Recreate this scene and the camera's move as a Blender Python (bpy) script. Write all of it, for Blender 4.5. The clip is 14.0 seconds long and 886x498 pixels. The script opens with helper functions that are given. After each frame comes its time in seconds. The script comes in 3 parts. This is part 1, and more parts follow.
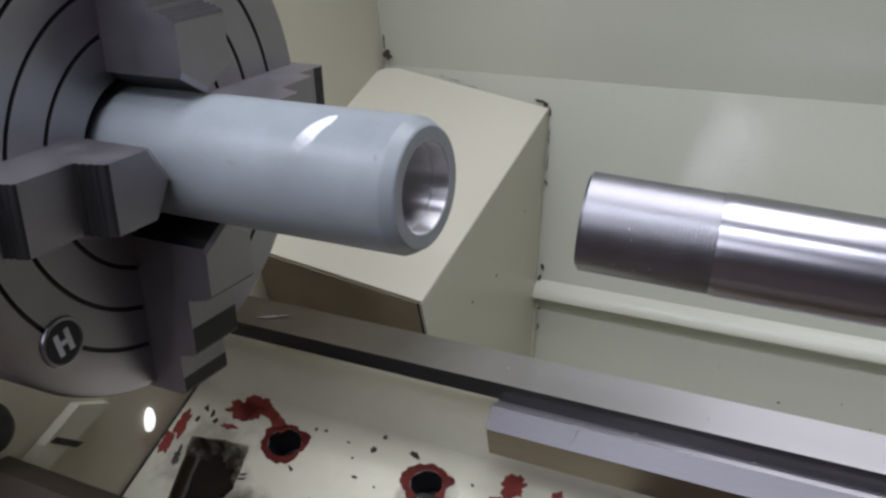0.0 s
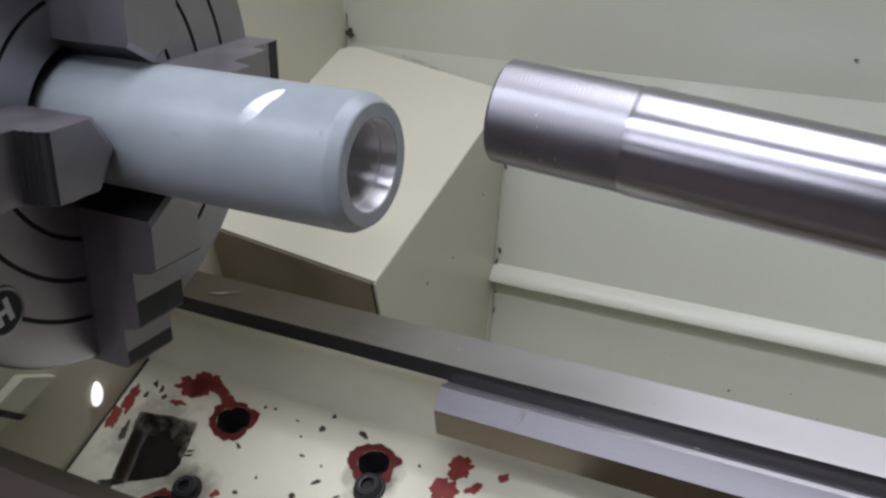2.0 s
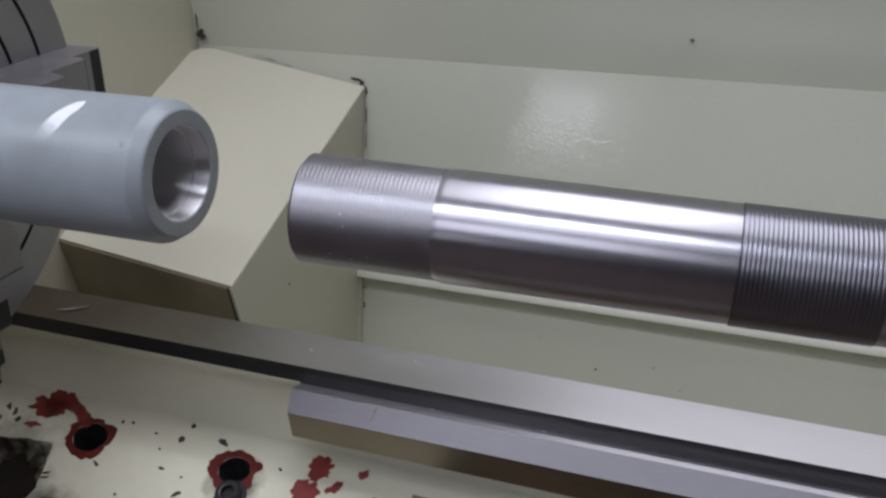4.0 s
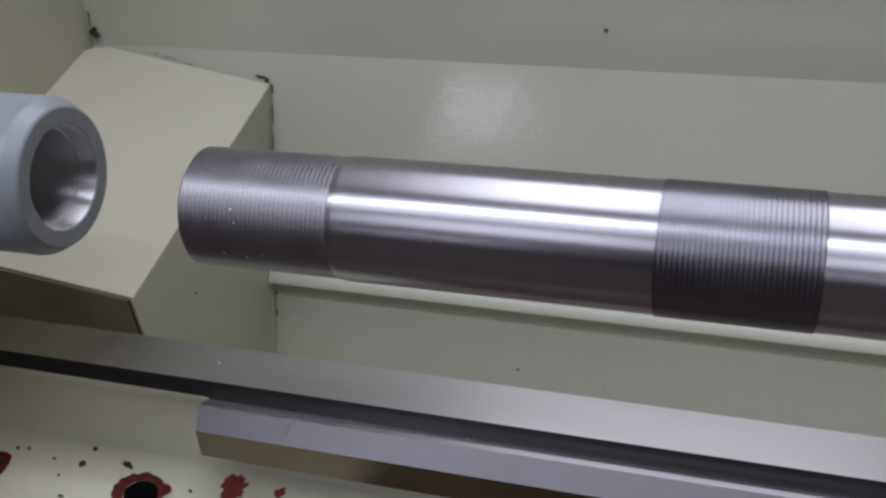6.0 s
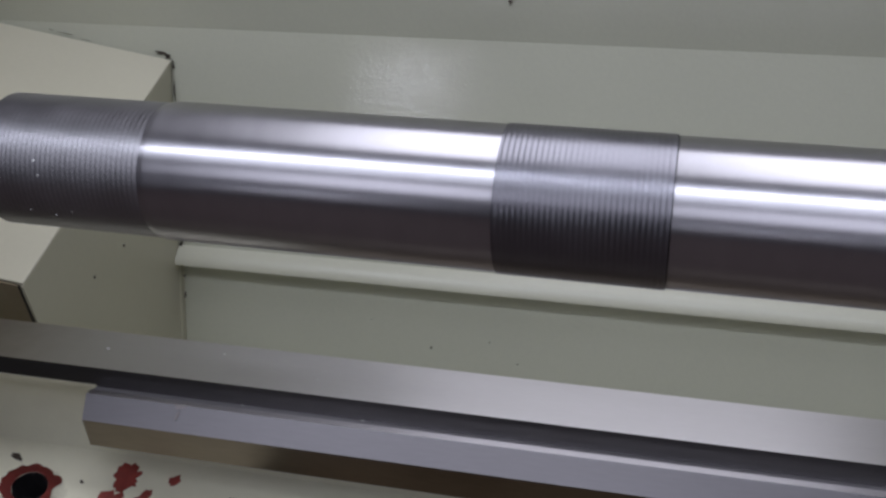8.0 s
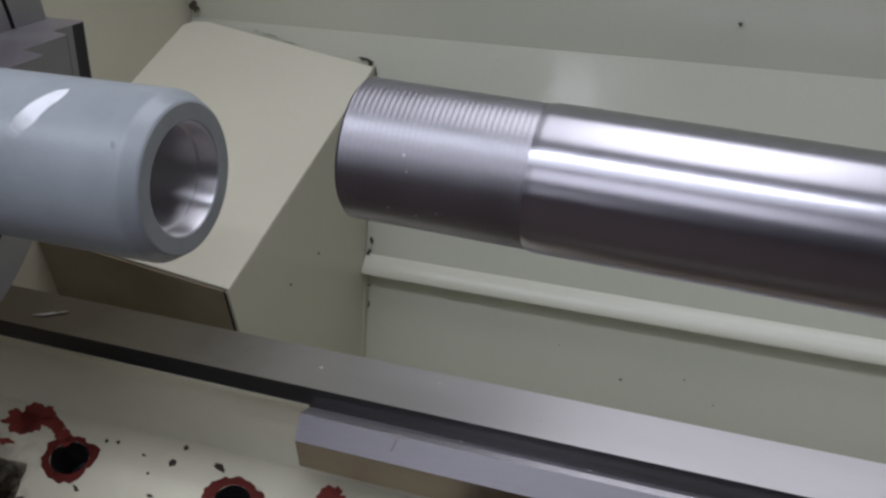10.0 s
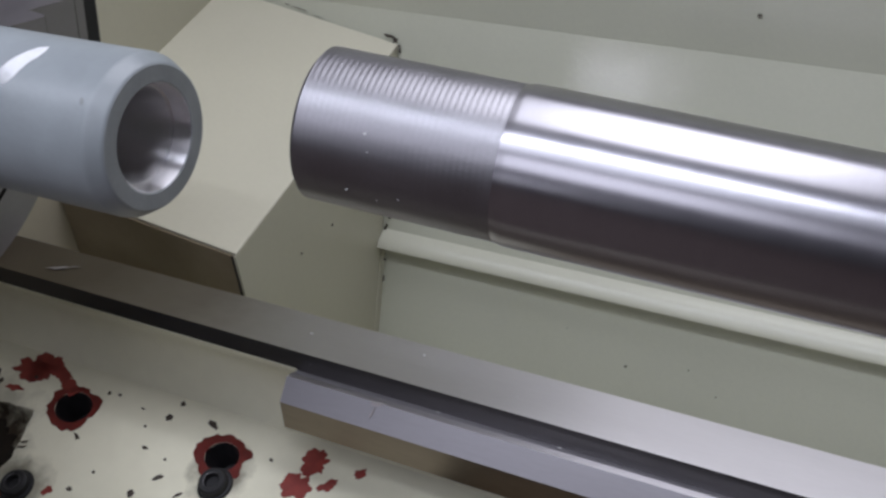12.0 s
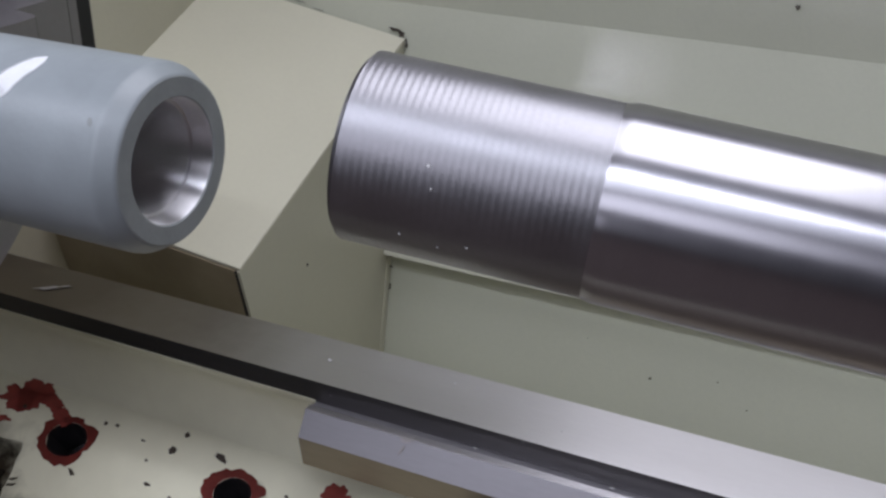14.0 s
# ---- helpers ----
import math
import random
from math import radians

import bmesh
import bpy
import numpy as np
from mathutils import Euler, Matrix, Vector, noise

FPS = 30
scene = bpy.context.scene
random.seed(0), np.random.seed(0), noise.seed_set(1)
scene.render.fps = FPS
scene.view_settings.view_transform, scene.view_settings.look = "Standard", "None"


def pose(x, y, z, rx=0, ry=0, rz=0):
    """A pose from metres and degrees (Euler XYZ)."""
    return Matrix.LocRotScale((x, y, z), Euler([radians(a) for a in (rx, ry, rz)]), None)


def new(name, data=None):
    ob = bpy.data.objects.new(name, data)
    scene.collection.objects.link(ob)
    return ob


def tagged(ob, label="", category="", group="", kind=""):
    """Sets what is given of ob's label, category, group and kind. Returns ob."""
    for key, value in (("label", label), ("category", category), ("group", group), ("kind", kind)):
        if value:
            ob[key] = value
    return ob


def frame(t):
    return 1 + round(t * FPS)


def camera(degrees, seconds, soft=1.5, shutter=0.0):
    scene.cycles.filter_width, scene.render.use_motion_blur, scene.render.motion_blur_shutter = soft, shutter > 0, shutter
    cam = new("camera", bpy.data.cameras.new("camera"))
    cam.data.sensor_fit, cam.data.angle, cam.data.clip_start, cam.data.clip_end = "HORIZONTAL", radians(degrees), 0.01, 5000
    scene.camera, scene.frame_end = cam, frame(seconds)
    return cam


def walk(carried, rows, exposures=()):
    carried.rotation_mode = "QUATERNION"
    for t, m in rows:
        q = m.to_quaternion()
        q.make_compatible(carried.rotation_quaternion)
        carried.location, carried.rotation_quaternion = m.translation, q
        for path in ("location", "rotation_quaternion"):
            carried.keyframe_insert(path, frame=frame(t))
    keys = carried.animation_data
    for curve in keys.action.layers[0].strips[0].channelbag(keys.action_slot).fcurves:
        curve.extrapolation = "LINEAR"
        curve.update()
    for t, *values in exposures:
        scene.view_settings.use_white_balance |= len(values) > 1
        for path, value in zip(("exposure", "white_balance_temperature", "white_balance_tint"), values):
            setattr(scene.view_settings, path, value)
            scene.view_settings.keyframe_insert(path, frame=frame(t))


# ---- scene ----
cam = camera(46.46, 14.0, soft=2.6, shutter=0.15)
ZS = 1.10  # height of the spindle axis over the floor
# seconds, eye from the spindle axis, yaw, pitch, roll
PATH = [
    (0.0, 0.2103, -0.3737, 0.0730, 28.25, -13.00, 2.97),
    (0.5, 0.2107, -0.3674, 0.0779, 26.93, -13.60, 3.68),
    (1.0, 0.2161, -0.3760, 0.0730, 26.39, -13.49, 4.04),
    (1.3, 0.2196, -0.3735, 0.0677, 27.25, -13.28, 4.16),
    (1.5, 0.2165, -0.3640, 0.0665, 26.98, -13.85, 4.23),
    (2.0, 0.2183, -0.3675, 0.0710, 26.41, -13.76, 4.85),
    (2.5, 0.2475, -0.3730, 0.0807, 22.90, -13.20, 4.39),
    (2.7, 0.2532, -0.3726, 0.0777, 21.96, -12.92, 4.23),
    (4.8, 0.2500, -0.3357, 0.0762, 20.32, -14.46, 1.19),
    (5.0, 0.2427, -0.3329, 0.0746, 19.55, -14.30, 0.99),
    (5.5, 0.2371, -0.3245, 0.0726, 17.23, -14.05, 1.89),
    (6.0, 0.2438, -0.3246, 0.0703, 16.41, -13.76, 1.87),
    (6.5, 0.2432, -0.3207, 0.0709, 15.77, -14.37, 2.84),
    (7.0, 0.2425, -0.3154, 0.0729, 16.33, -14.55, 3.19),
    (7.5, 0.2553, -0.3122, 0.0693, 16.63, -14.53, 2.52),
    (7.6, 0.2687, -0.3032, 0.0610, 13.71, -14.14, 1.83),
    (7.8, 0.2740, -0.3002, 0.0670, 12.42, -14.73, 1.43),
    (8.0, 0.2659, -0.3057, 0.0671, 13.12, -14.86, 1.64),
    (8.2, 0.2722, -0.3037, 0.0720, 14.22, -15.15, 1.77),
    (8.5, 0.2626, -0.3008, 0.0715, 14.36, -15.31, 1.67),
    (8.7, 0.2466, -0.3141, 0.0783, 18.90, -13.47, 2.96),
    (10.8, 0.1980, -0.2814, 0.0707, 20.25, -16.10, 3.82),
    (11.0, 0.2003, -0.2860, 0.0699, 20.26, -16.02, 4.01),
    (11.5, 0.2053, -0.2829, 0.0716, 20.41, -16.13, 3.93),
    (12.0, 0.2387, -0.2877, 0.0758, 23.35, -16.43, 5.82),
    (12.5, 0.2355, -0.2977, 0.0641, 25.56, -17.14, 6.46),
    (13.0, 0.2199, -0.2847, 0.0701, 24.74, -17.44, 6.03),
    (13.5, 0.2124, -0.2688, 0.0740, 23.17, -16.96, 5.92),
    (14.0, 0.1922, -0.2533, 0.0748, 21.83, -17.07, 5.63),
]
walk(cam, [(t, pose(x, y, z + ZS, 90 + pitch, 0, yaw) @ pose(0, 0, 0, 0, 0, roll)) for t, x, y, z, yaw, pitch, roll in PATH],
     exposures=[(0.0, 0.11), (0.7, 0.19), (2.5, 0.20), (5.0, -0.32), (7.0, -0.36), (8.5, -0.42), (11.0, -0.20), (12.5, -0.11), (14.0, -0.11)])

# ---- light ----
world = bpy.data.worlds.new("workshop_air")
scene.world = world
world.use_nodes = True
world.node_tree.nodes["Background"].inputs["Color"].default_value = (0.75, 0.8, 0.9, 1)
world.node_tree.nodes["Background"].inputs["Strength"].default_value = 0.02


def area_lamp(name, place, size_x, size_y, watts, colour):
    data = bpy.data.lights.new(name, "AREA")
    data.shape, data.size, data.size_y, data.energy, data.color = "RECTANGLE", size_x, size_y, watts, colour
    ob = new(name, data)
    ob.matrix_basis = place
    return ob


# ceiling lights, in metres from the spindle axis: place, size, watts
LIGHTS = [(-0.6, -1.5, 1.60, 3.2, 0.08, 43), (0.18, 0.08, 1.60, 0.9, 1.4, 23), (-0.5, -2.15, 1.60, 3.2, 1.10, 24)]
COOL = [(0.925, 0.96, 1.13), (0.955, 0.96, 1.09), (0.925, 0.96, 1.12)]
for (lx, ly, lz, sx, sy, watts), tint in zip(LIGHTS, COOL):
    area_lamp("tube_light", pose(lx, ly, lz + ZS), sx, sy, watts, tint)
# daylight in the windows behind the operator: middle, width, height, watts
WINDOWS = [(-0.4, -3.44, 1.00, 3.0, 1.00, 27), (-1.0, -3.44, -0.35, 0.15, 0.42, 3)]
for wx, wy, wz, ww, wh, watts in WINDOWS:
    area_lamp("window_daylight", pose(wx, wy, wz + ZS, 90, 0, 0), ww, wh, watts, (0.95, 0.955, 1.12))


# ---- materials ----
def material(name, colour, rough=0.5, metal=0.0, vary=0.08, scale=30.0, fine=400.0, bump=0.05, second=None, mix=0.5, rough_vary=0.1,
             aniso=0.0, coat=0.0, stretch=(1, 1, 1), along_uv=False):
    """A painted, cast or machined surface: two scales of tone, roughness that wanders and fine relief."""
    m = bpy.data.materials.new(name)
    m.use_nodes = True
    nt = m.node_tree
    p = nt.nodes["Principled BSDF"]
    tc = nt.nodes.new("ShaderNodeTexCoord")
    mp = nt.nodes.new("ShaderNodeMapping")
    mp.inputs["Scale"].default_value = stretch
    nt.links.new(tc.outputs["Object"], mp.inputs["Vector"])
    big, small = nt.nodes.new("ShaderNodeTexNoise"), nt.nodes.new("ShaderNodeTexNoise")
    for node, s, d in ((big, scale, 5), (small, fine, 3)):
        node.inputs["Scale"].default_value = s
        node.inputs["Detail"].default_value = d
        nt.links.new(mp.outputs["Vector"], node.inputs["Vector"])
    ramp = nt.nodes.new("ShaderNodeValToRGB")
    second = second or tuple(c * (1 - 2 * vary) for c in colour)
    ramp.color_ramp.elements[0].position, ramp.color_ramp.elements[1].position = 0.5 - mix / 2, 0.5 + mix / 2
    ramp.color_ramp.elements[0].color, ramp.color_ramp.elements[1].color = (*second, 1), (*colour, 1)
    nt.links.new(big.outputs["Fac"], ramp.inputs["Fac"])
    tone = nt.nodes.new("ShaderNodeMapRange")
    tone.inputs["To Min"].default_value, tone.inputs["To Max"].default_value = 1 - vary, 1 + vary
    nt.links.new(small.outputs["Fac"], tone.inputs["Value"])
    mul = nt.nodes.new("ShaderNodeVectorMath")
    mul.operation = "SCALE"
    nt.links.new(ramp.outputs["Color"], mul.inputs[0])
    nt.links.new(tone.outputs["Result"], mul.inputs["Scale"])
    nt.links.new(mul.outputs["Vector"], p.inputs["Base Color"])
    ro = nt.nodes.new("ShaderNodeMapRange")
    ro.inputs["To Min"].default_value, ro.inputs["To Max"].default_value = max(0.02, rough - rough_vary), rough + rough_vary
    nt.links.new(big.outputs["Fac"], ro.inputs["Value"])
    nt.links.new(ro.outputs["Result"], p.inputs["Roughness"])
    p.inputs["Metallic"].default_value = metal
    p.inputs["Coat Weight"].default_value = coat
    if bump:
        b = nt.nodes.new("ShaderNodeBump")
        b.inputs["Strength"].default_value, b.inputs["Distance"].default_value = bump, 0.001
        nt.links.new(small.outputs["Fac"], b.inputs["Height"])
        nt.links.new(b.outputs["Normal"], p.inputs["Normal"])
    if aniso:
        tg = nt.nodes.new("ShaderNodeTangent")
        if along_uv:
            tg.direction_type, tg.uv_map = "UV_MAP", "grind"
        else:
            tg.direction_type, tg.axis = "RADIAL", "X"
        p.inputs["Anisotropic"].default_value, p.inputs["Anisotropic Rotation"].default_value = aniso, 0.0 if along_uv else 0.25
        nt.links.new(tg.outputs["Tangent"], p.inputs["Tangent"])
    return m


CREAM = material("cream_enamel", (0.575, 0.555, 0.435), 0.32, 0, 0.03, 9, 260, 0.10, rough_vary=0.08)
# darker cream for the headstock base, with its shading put into the paint
TAN = material("shade_tanned_enamel", (0.62, 0.575, 0.445), 0.36, 0, 0.04, 18, 160, 0.15, second=(0.54, 0.49, 0.37))
CREAM_BED = material("cream_cast_enamel", (0.70, 0.685, 0.535), 0.40, 0, 0.04, 14, 120, 0.25, second=(0.62, 0.60, 0.46))
LIP = material("folded_lip_enamel", (0.53, 0.53, 0.425), 0.30, 0, 0.03, 9, 260, 0.10, rough_vary=0.06)
PANEL = material("splash_panel_enamel", (0.515, 0.525, 0.425), 0.045, 0, 0.03, 6, 330, 0.17, rough_vary=0.015)
GREY_PAINT = material("pale_blue_grey_coating", (0.285, 0.317, 0.332), 0.40, 0, 0.05, 28, 300, 0.10, second=(0.22, 0.245, 0.255), mix=0.45)
TUBE_END = material("coated_tube_face", (0.36, 0.385, 0.395), 0.42, 0, 0.07, 90, 600, 0.08, second=(0.29, 0.315, 0.325))
BORE = material("turned_aluminium_bore", (0.86, 0.85, 0.87), 0.43, 1.0, 0.05, 60, 900, 0.02, aniso=0.92)
CHUCK = material("ground_steel_chuck", (0.335, 0.325, 0.345), 0.36, 1.0, 0.06, 40, 500, 0.04, aniso=0.4)
JAW = material("hardened_steel_jaw", (0.33, 0.315, 0.33), 0.48, 1.0, 0.06, 60, 500, 0.04)
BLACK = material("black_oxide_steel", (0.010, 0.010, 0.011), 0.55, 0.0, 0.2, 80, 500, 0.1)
GROOVE = material("near_black_recess", (0.03, 0.028, 0.03), 0.4, 0.2, 0.2, 80, 500, 0.1)
RAIL = material("ground_bedway_steel", (0.64, 0.62, 0.635), 0.29, 1.0, 0.04, 25, 700, 0.0, stretch=(0.15, 1, 1), rough_vary=0.02, aniso=0.95, along_uv=True)
LEDGE = material("grey_way_ledge", (0.46, 0.45, 0.47), 0.45, 0.9, 0.1, 40, 500, 0.03, stretch=(0.15, 1, 1))
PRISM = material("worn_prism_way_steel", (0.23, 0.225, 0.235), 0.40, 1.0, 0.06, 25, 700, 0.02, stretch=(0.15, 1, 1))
# brown tint stands for the casting mirrored in the prism's lower facet
PRISM_LOW = material("brown_underface_steel", (0.25, 0.215, 0.175), 0.30, 0.95, 0.1, 25, 500, 0.03, second=(0.17, 0.14, 0.105), stretch=(0.2, 1, 1))
RAIL_DARK = material("dark_bedway_flank", (0.10, 0.096, 0.098), 0.38, 0.9, 0.1, 40, 500, 0.06, stretch=(0.15, 1, 1))
FRONT_WAY = material("oil_browned_front_way", (0.085, 0.066, 0.052), 0.42, 0.5, 0.1, 40, 500, 0.06, stretch=(0.15, 1, 1))
ROD = material("polished_turned_steel", (0.385, 0.38, 0.405), 0.31, 1.0, 0.04, 50, 900, 0.0, aniso=0.7, stretch=(3, 1, 1), rough_vary=0.03)
THREAD = material("thread_cut_steel", (0.255, 0.252, 0.266), 0.39, 1.0, 0.06, 70, 900, 0.03)
THREAD_DARK = material("dull_thread_cut_steel", (0.165, 0.164, 0.182), 0.32, 1.0, 0.06, 70, 900, 0.03)
RED = material("red_primer", (0.25, 0.034, 0.024), 0.55, 0, 0.12, 120, 700, 0.3, second=(0.16, 0.020, 0.015))
RECESS = material("greasy_casting", (0.34, 0.275, 0.19), 0.5, 0, 0.2, 45, 300, 0.6, second=(0.09, 0.066, 0.042), mix=0.25)
DIRT = material("oily_dirt", (0.06, 0.05, 0.04), 0.6, 0, 0.3, 90, 500, 0.6, second=(0.012, 0.01, 0.008), mix=0.3)
OIL = material("standing_dark_oil", (0.014, 0.009, 0.005), 0.5, 0, 0.2, 90, 500, 0.3, second=(0.006, 0.004, 0.003))
OIL.node_tree.nodes["Principled BSDF"].inputs["Specular IOR Level"].default_value = 0.2
CHIPS = material("dark_swarf", (0.07, 0.055, 0.045), 0.45, 0.3, 0.2, 200, 900, 0.3)
SMEAR = material("white_smear", (0.78, 0.80, 0.82), 0.30, 0, 0.05, 200, 900, 0.05)
PALE_SMEAR = material("dried_coolant_smear", (0.30, 0.28, 0.27), 0.5, 0.5, 0.1, 200, 900, 0.05)
SCRATCH = material("grey_scratch", (0.25, 0.27, 0.27), 0.5, 0, 0.1, 300, 900, 0.05)
# glow added for a bright white spot; no lamp is known there
GLOW_SPOT = material("glowing_white_spot", (0.95, 0.95, 0.95), 0.2, 0, 0.02, 100, 500, 0.02)
glow = GLOW_SPOT.node_tree.nodes["Principled BSDF"]
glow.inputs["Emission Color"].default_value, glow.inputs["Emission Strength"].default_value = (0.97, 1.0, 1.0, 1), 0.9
WHITE = material("white_badge_print", (0.6, 0.6, 0.6), 0.4, 0, 0.02, 100, 500, 0)
CONCRETE = material("concrete_floor", (0.085, 0.058, 0.052), 0.7, 0, 0.1, 2, 60, 0.3)
PLASTER = material("workshop_plaster", (0.13, 0.125, 0.135), 0.8, 0, 0.05, 1.5, 40, 0.2)
CEIL = material("white_ceiling_paint", (0.80, 0.80, 0.82), 0.8, 0, 0.04, 2, 50, 0.1)
LAMP_METAL = material("white_lamp_housing", (0.7, 0.7, 0.7), 0.4, 0, 0.03, 20, 200, 0.02)


# cream enamel darkened to brown: the front sheet's shade put into its colour
PANEL_SHADE = material("shade_browned_enamel", (0.38, 0.315, 0.215), 0.34, 0, 0.05, 22, 260, 0.12, second=(0.27, 0.215, 0.14), mix=0.5)


def faded(base, name):
    """A smear that thins out to one end and to its edges."""
    m = base.copy()
    m.name = name
    nt = m.node_tree
    p = nt.nodes["Principled BSDF"]
    uv = nt.nodes.new("ShaderNodeUVMap")
    uv.uv_map = "mark"
    cut = nt.nodes.new("ShaderNodeSeparateXYZ")
    nt.links.new(uv.outputs["UV"], cut.inputs["Vector"])
    along = nt.nodes.new("ShaderNodeMapRange")
    along.interpolation_type = "SMOOTHSTEP"
    along.inputs["From Min"].default_value, along.inputs["From Max"].default_value = 0.02, 0.5
    nt.links.new(cut.outputs["X"], along.inputs["Value"])
    side = nt.nodes.new("ShaderNodeMath")
    side.operation = "PINGPONG"
    side.inputs[1].default_value = 0.5
    nt.links.new(cut.outputs["Y"], side.inputs[0])
    edge = nt.nodes.new("ShaderNodeMapRange")
    edge.interpolation_type = "SMOOTHSTEP"
    edge.inputs["From Min"].default_value, edge.inputs["From Max"].default_value = 0.0, 0.2
    nt.links.new(side.outputs["Value"], edge.inputs["Value"])
    both = nt.nodes.new("ShaderNodeMath")
    both.operation = "MULTIPLY"
    nt.links.new(along.outputs["Result"], both.inputs[0])
    nt.links.new(edge.outputs["Result"], both.inputs[1])
    nt.links.new(both.outputs["Value"], p.inputs["Alpha"])
    return m


SMEAR_THIN = faded(SMEAR, "thin_white_smear")


def stained(base, name, spots, stain=(0.05, 0.04, 0.026), edge=1.3):
    """A copy of a material with oily stains and browned areas: place, reach, strength."""
    m = base.copy()
    m.name = name
    nt = m.node_tree
    p = nt.nodes["Principled BSDF"]
    colour = p.inputs["Base Color"].links[0].from_socket
    tc = nt.nodes.new("ShaderNodeTexCoord")
    ragged = nt.nodes.new("ShaderNodeTexNoise")
    ragged.inputs["Scale"].default_value, ragged.inputs["Detail"].default_value = 90, 5
    nt.links.new(tc.outputs["Object"], ragged.inputs["Vector"])
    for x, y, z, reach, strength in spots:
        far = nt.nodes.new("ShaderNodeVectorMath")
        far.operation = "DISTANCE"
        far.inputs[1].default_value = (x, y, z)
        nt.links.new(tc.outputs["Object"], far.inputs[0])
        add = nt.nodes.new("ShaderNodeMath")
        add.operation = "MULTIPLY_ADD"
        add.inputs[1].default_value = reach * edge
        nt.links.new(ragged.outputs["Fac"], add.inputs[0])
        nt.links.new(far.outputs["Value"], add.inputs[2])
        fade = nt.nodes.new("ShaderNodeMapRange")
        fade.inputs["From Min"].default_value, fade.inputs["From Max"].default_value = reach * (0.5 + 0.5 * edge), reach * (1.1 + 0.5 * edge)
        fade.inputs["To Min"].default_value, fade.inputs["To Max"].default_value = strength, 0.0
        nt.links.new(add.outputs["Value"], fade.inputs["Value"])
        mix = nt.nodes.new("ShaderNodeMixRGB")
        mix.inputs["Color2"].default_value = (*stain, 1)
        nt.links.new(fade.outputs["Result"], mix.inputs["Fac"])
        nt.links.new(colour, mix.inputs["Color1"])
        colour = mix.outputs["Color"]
    nt.links.new(colour, p.inputs["Base Color"])
    return m


# rear way steel that turns brown toward the headstock end
RAIL_BROWNED = stained(RAIL, "browned_bedway_steel", [(-0.285, 0.175, -0.138, 0.19, 0.9), (-0.16, 0.165, -0.139, 0.10, 0.5)], (0.15, 0.122, 0.102), 0.15)


# ---- building tools ----
def link(name, bm, mat, parent=None, label="", smooth=0.0, bevel=0.0):
    me = bpy.data.meshes.new(name)
    if bevel:
        bmesh.ops.bevel(bm, geom=[e for e in bm.edges if e.is_manifold and e.calc_face_angle(0) > 0.5], offset=bevel, segments=2,
                        profile=0.5, affect="EDGES", clamp_overlap=True)
    bmesh.ops.recalc_face_normals(bm, faces=bm.faces)
    if smooth:
        for face in bm.faces:
            face.smooth = True
        for e in bm.edges:
            e.smooth = e.is_manifold and e.calc_face_angle(0) < smooth
    bm.to_mesh(me)
    bm.free()
    ob = new(name, me)
    for m in mat if isinstance(mat, (list, tuple)) else [mat]:
        me.materials.append(m)
    if parent:
        ob.parent = parent
    if label:
        ob["label"] = label
    return ob


def part(name, bm, mat, parent, label="", smooth=0.0, bevel=0.0):
    return link(name, bm, mat, parent, label, smooth, bevel)


def thing(name, label, category, place=None, group="", kind=""):
    ob = new(name)
    ob.empty_display_size = 0.02
    ob.matrix_basis = place or pose(0, 0, ZS)
    return tagged(ob, label, category, group, kind)


def box(x0, x1, y0, y1, z0, z1):
    bm = bmesh.new()
    bmesh.ops.create_cube(bm, size=1)
    for v in bm.verts:
        v.co = (x0 + (v.co.x + 0.5) * (x1 - x0), y0 + (v.co.y + 0.5) * (y1 - y0), z0 + (v.co.z + 0.5) * (z1 - z0))
    return bm


def prism_x(profile, x0, x1, cuts=1):
    """A closed (y, z) profile swept along x."""
    bm = bmesh.new()
    rings = []
    for k in range(cuts + 1):
        x = x0 + (x1 - x0) * k / cuts
        rings.append([bm.verts.new((x, y, z)) for y, z in profile])
    n = len(profile)
    for a, b in zip(rings, rings[1:]):
        for i in range(n):
            bm.faces.new((a[i], a[(i + 1) % n], b[(i + 1) % n], b[i]))
    bm.faces.new(rings[0][::-1])
    bm.faces.new(rings[-1])
    return bm


def turned(profile, sides=96, closed=False):
    """A (x, radius) profile turned round the x axis."""
    bm = bmesh.new()
    rings = []
    for x, r in profile:
        if r < 1e-6:
            rings.append([bm.verts.new((x, 0, 0))])
        else:
            rings.append([bm.verts.new((x, r * math.cos(2 * math.pi * k / sides), r * math.sin(2 * math.pi * k / sides))) for k in range(sides)])
    pairs = list(zip(rings, rings[1:])) + ([(rings[-1], rings[0])] if closed else [])
    for a, b in pairs:
        for k in range(sides):
            j = (k + 1) % sides
            if len(a) == 1 and len(b) == 1:
                continue
            if len(a) == 1:
                bm.faces.new((a[0], b[j], b[k]))
            elif len(b) == 1:
                bm.faces.new((a[k], a[j], b[0]))
            else:
                bm.faces.new((a[k], a[j], b[j], b[k]))
    return bm


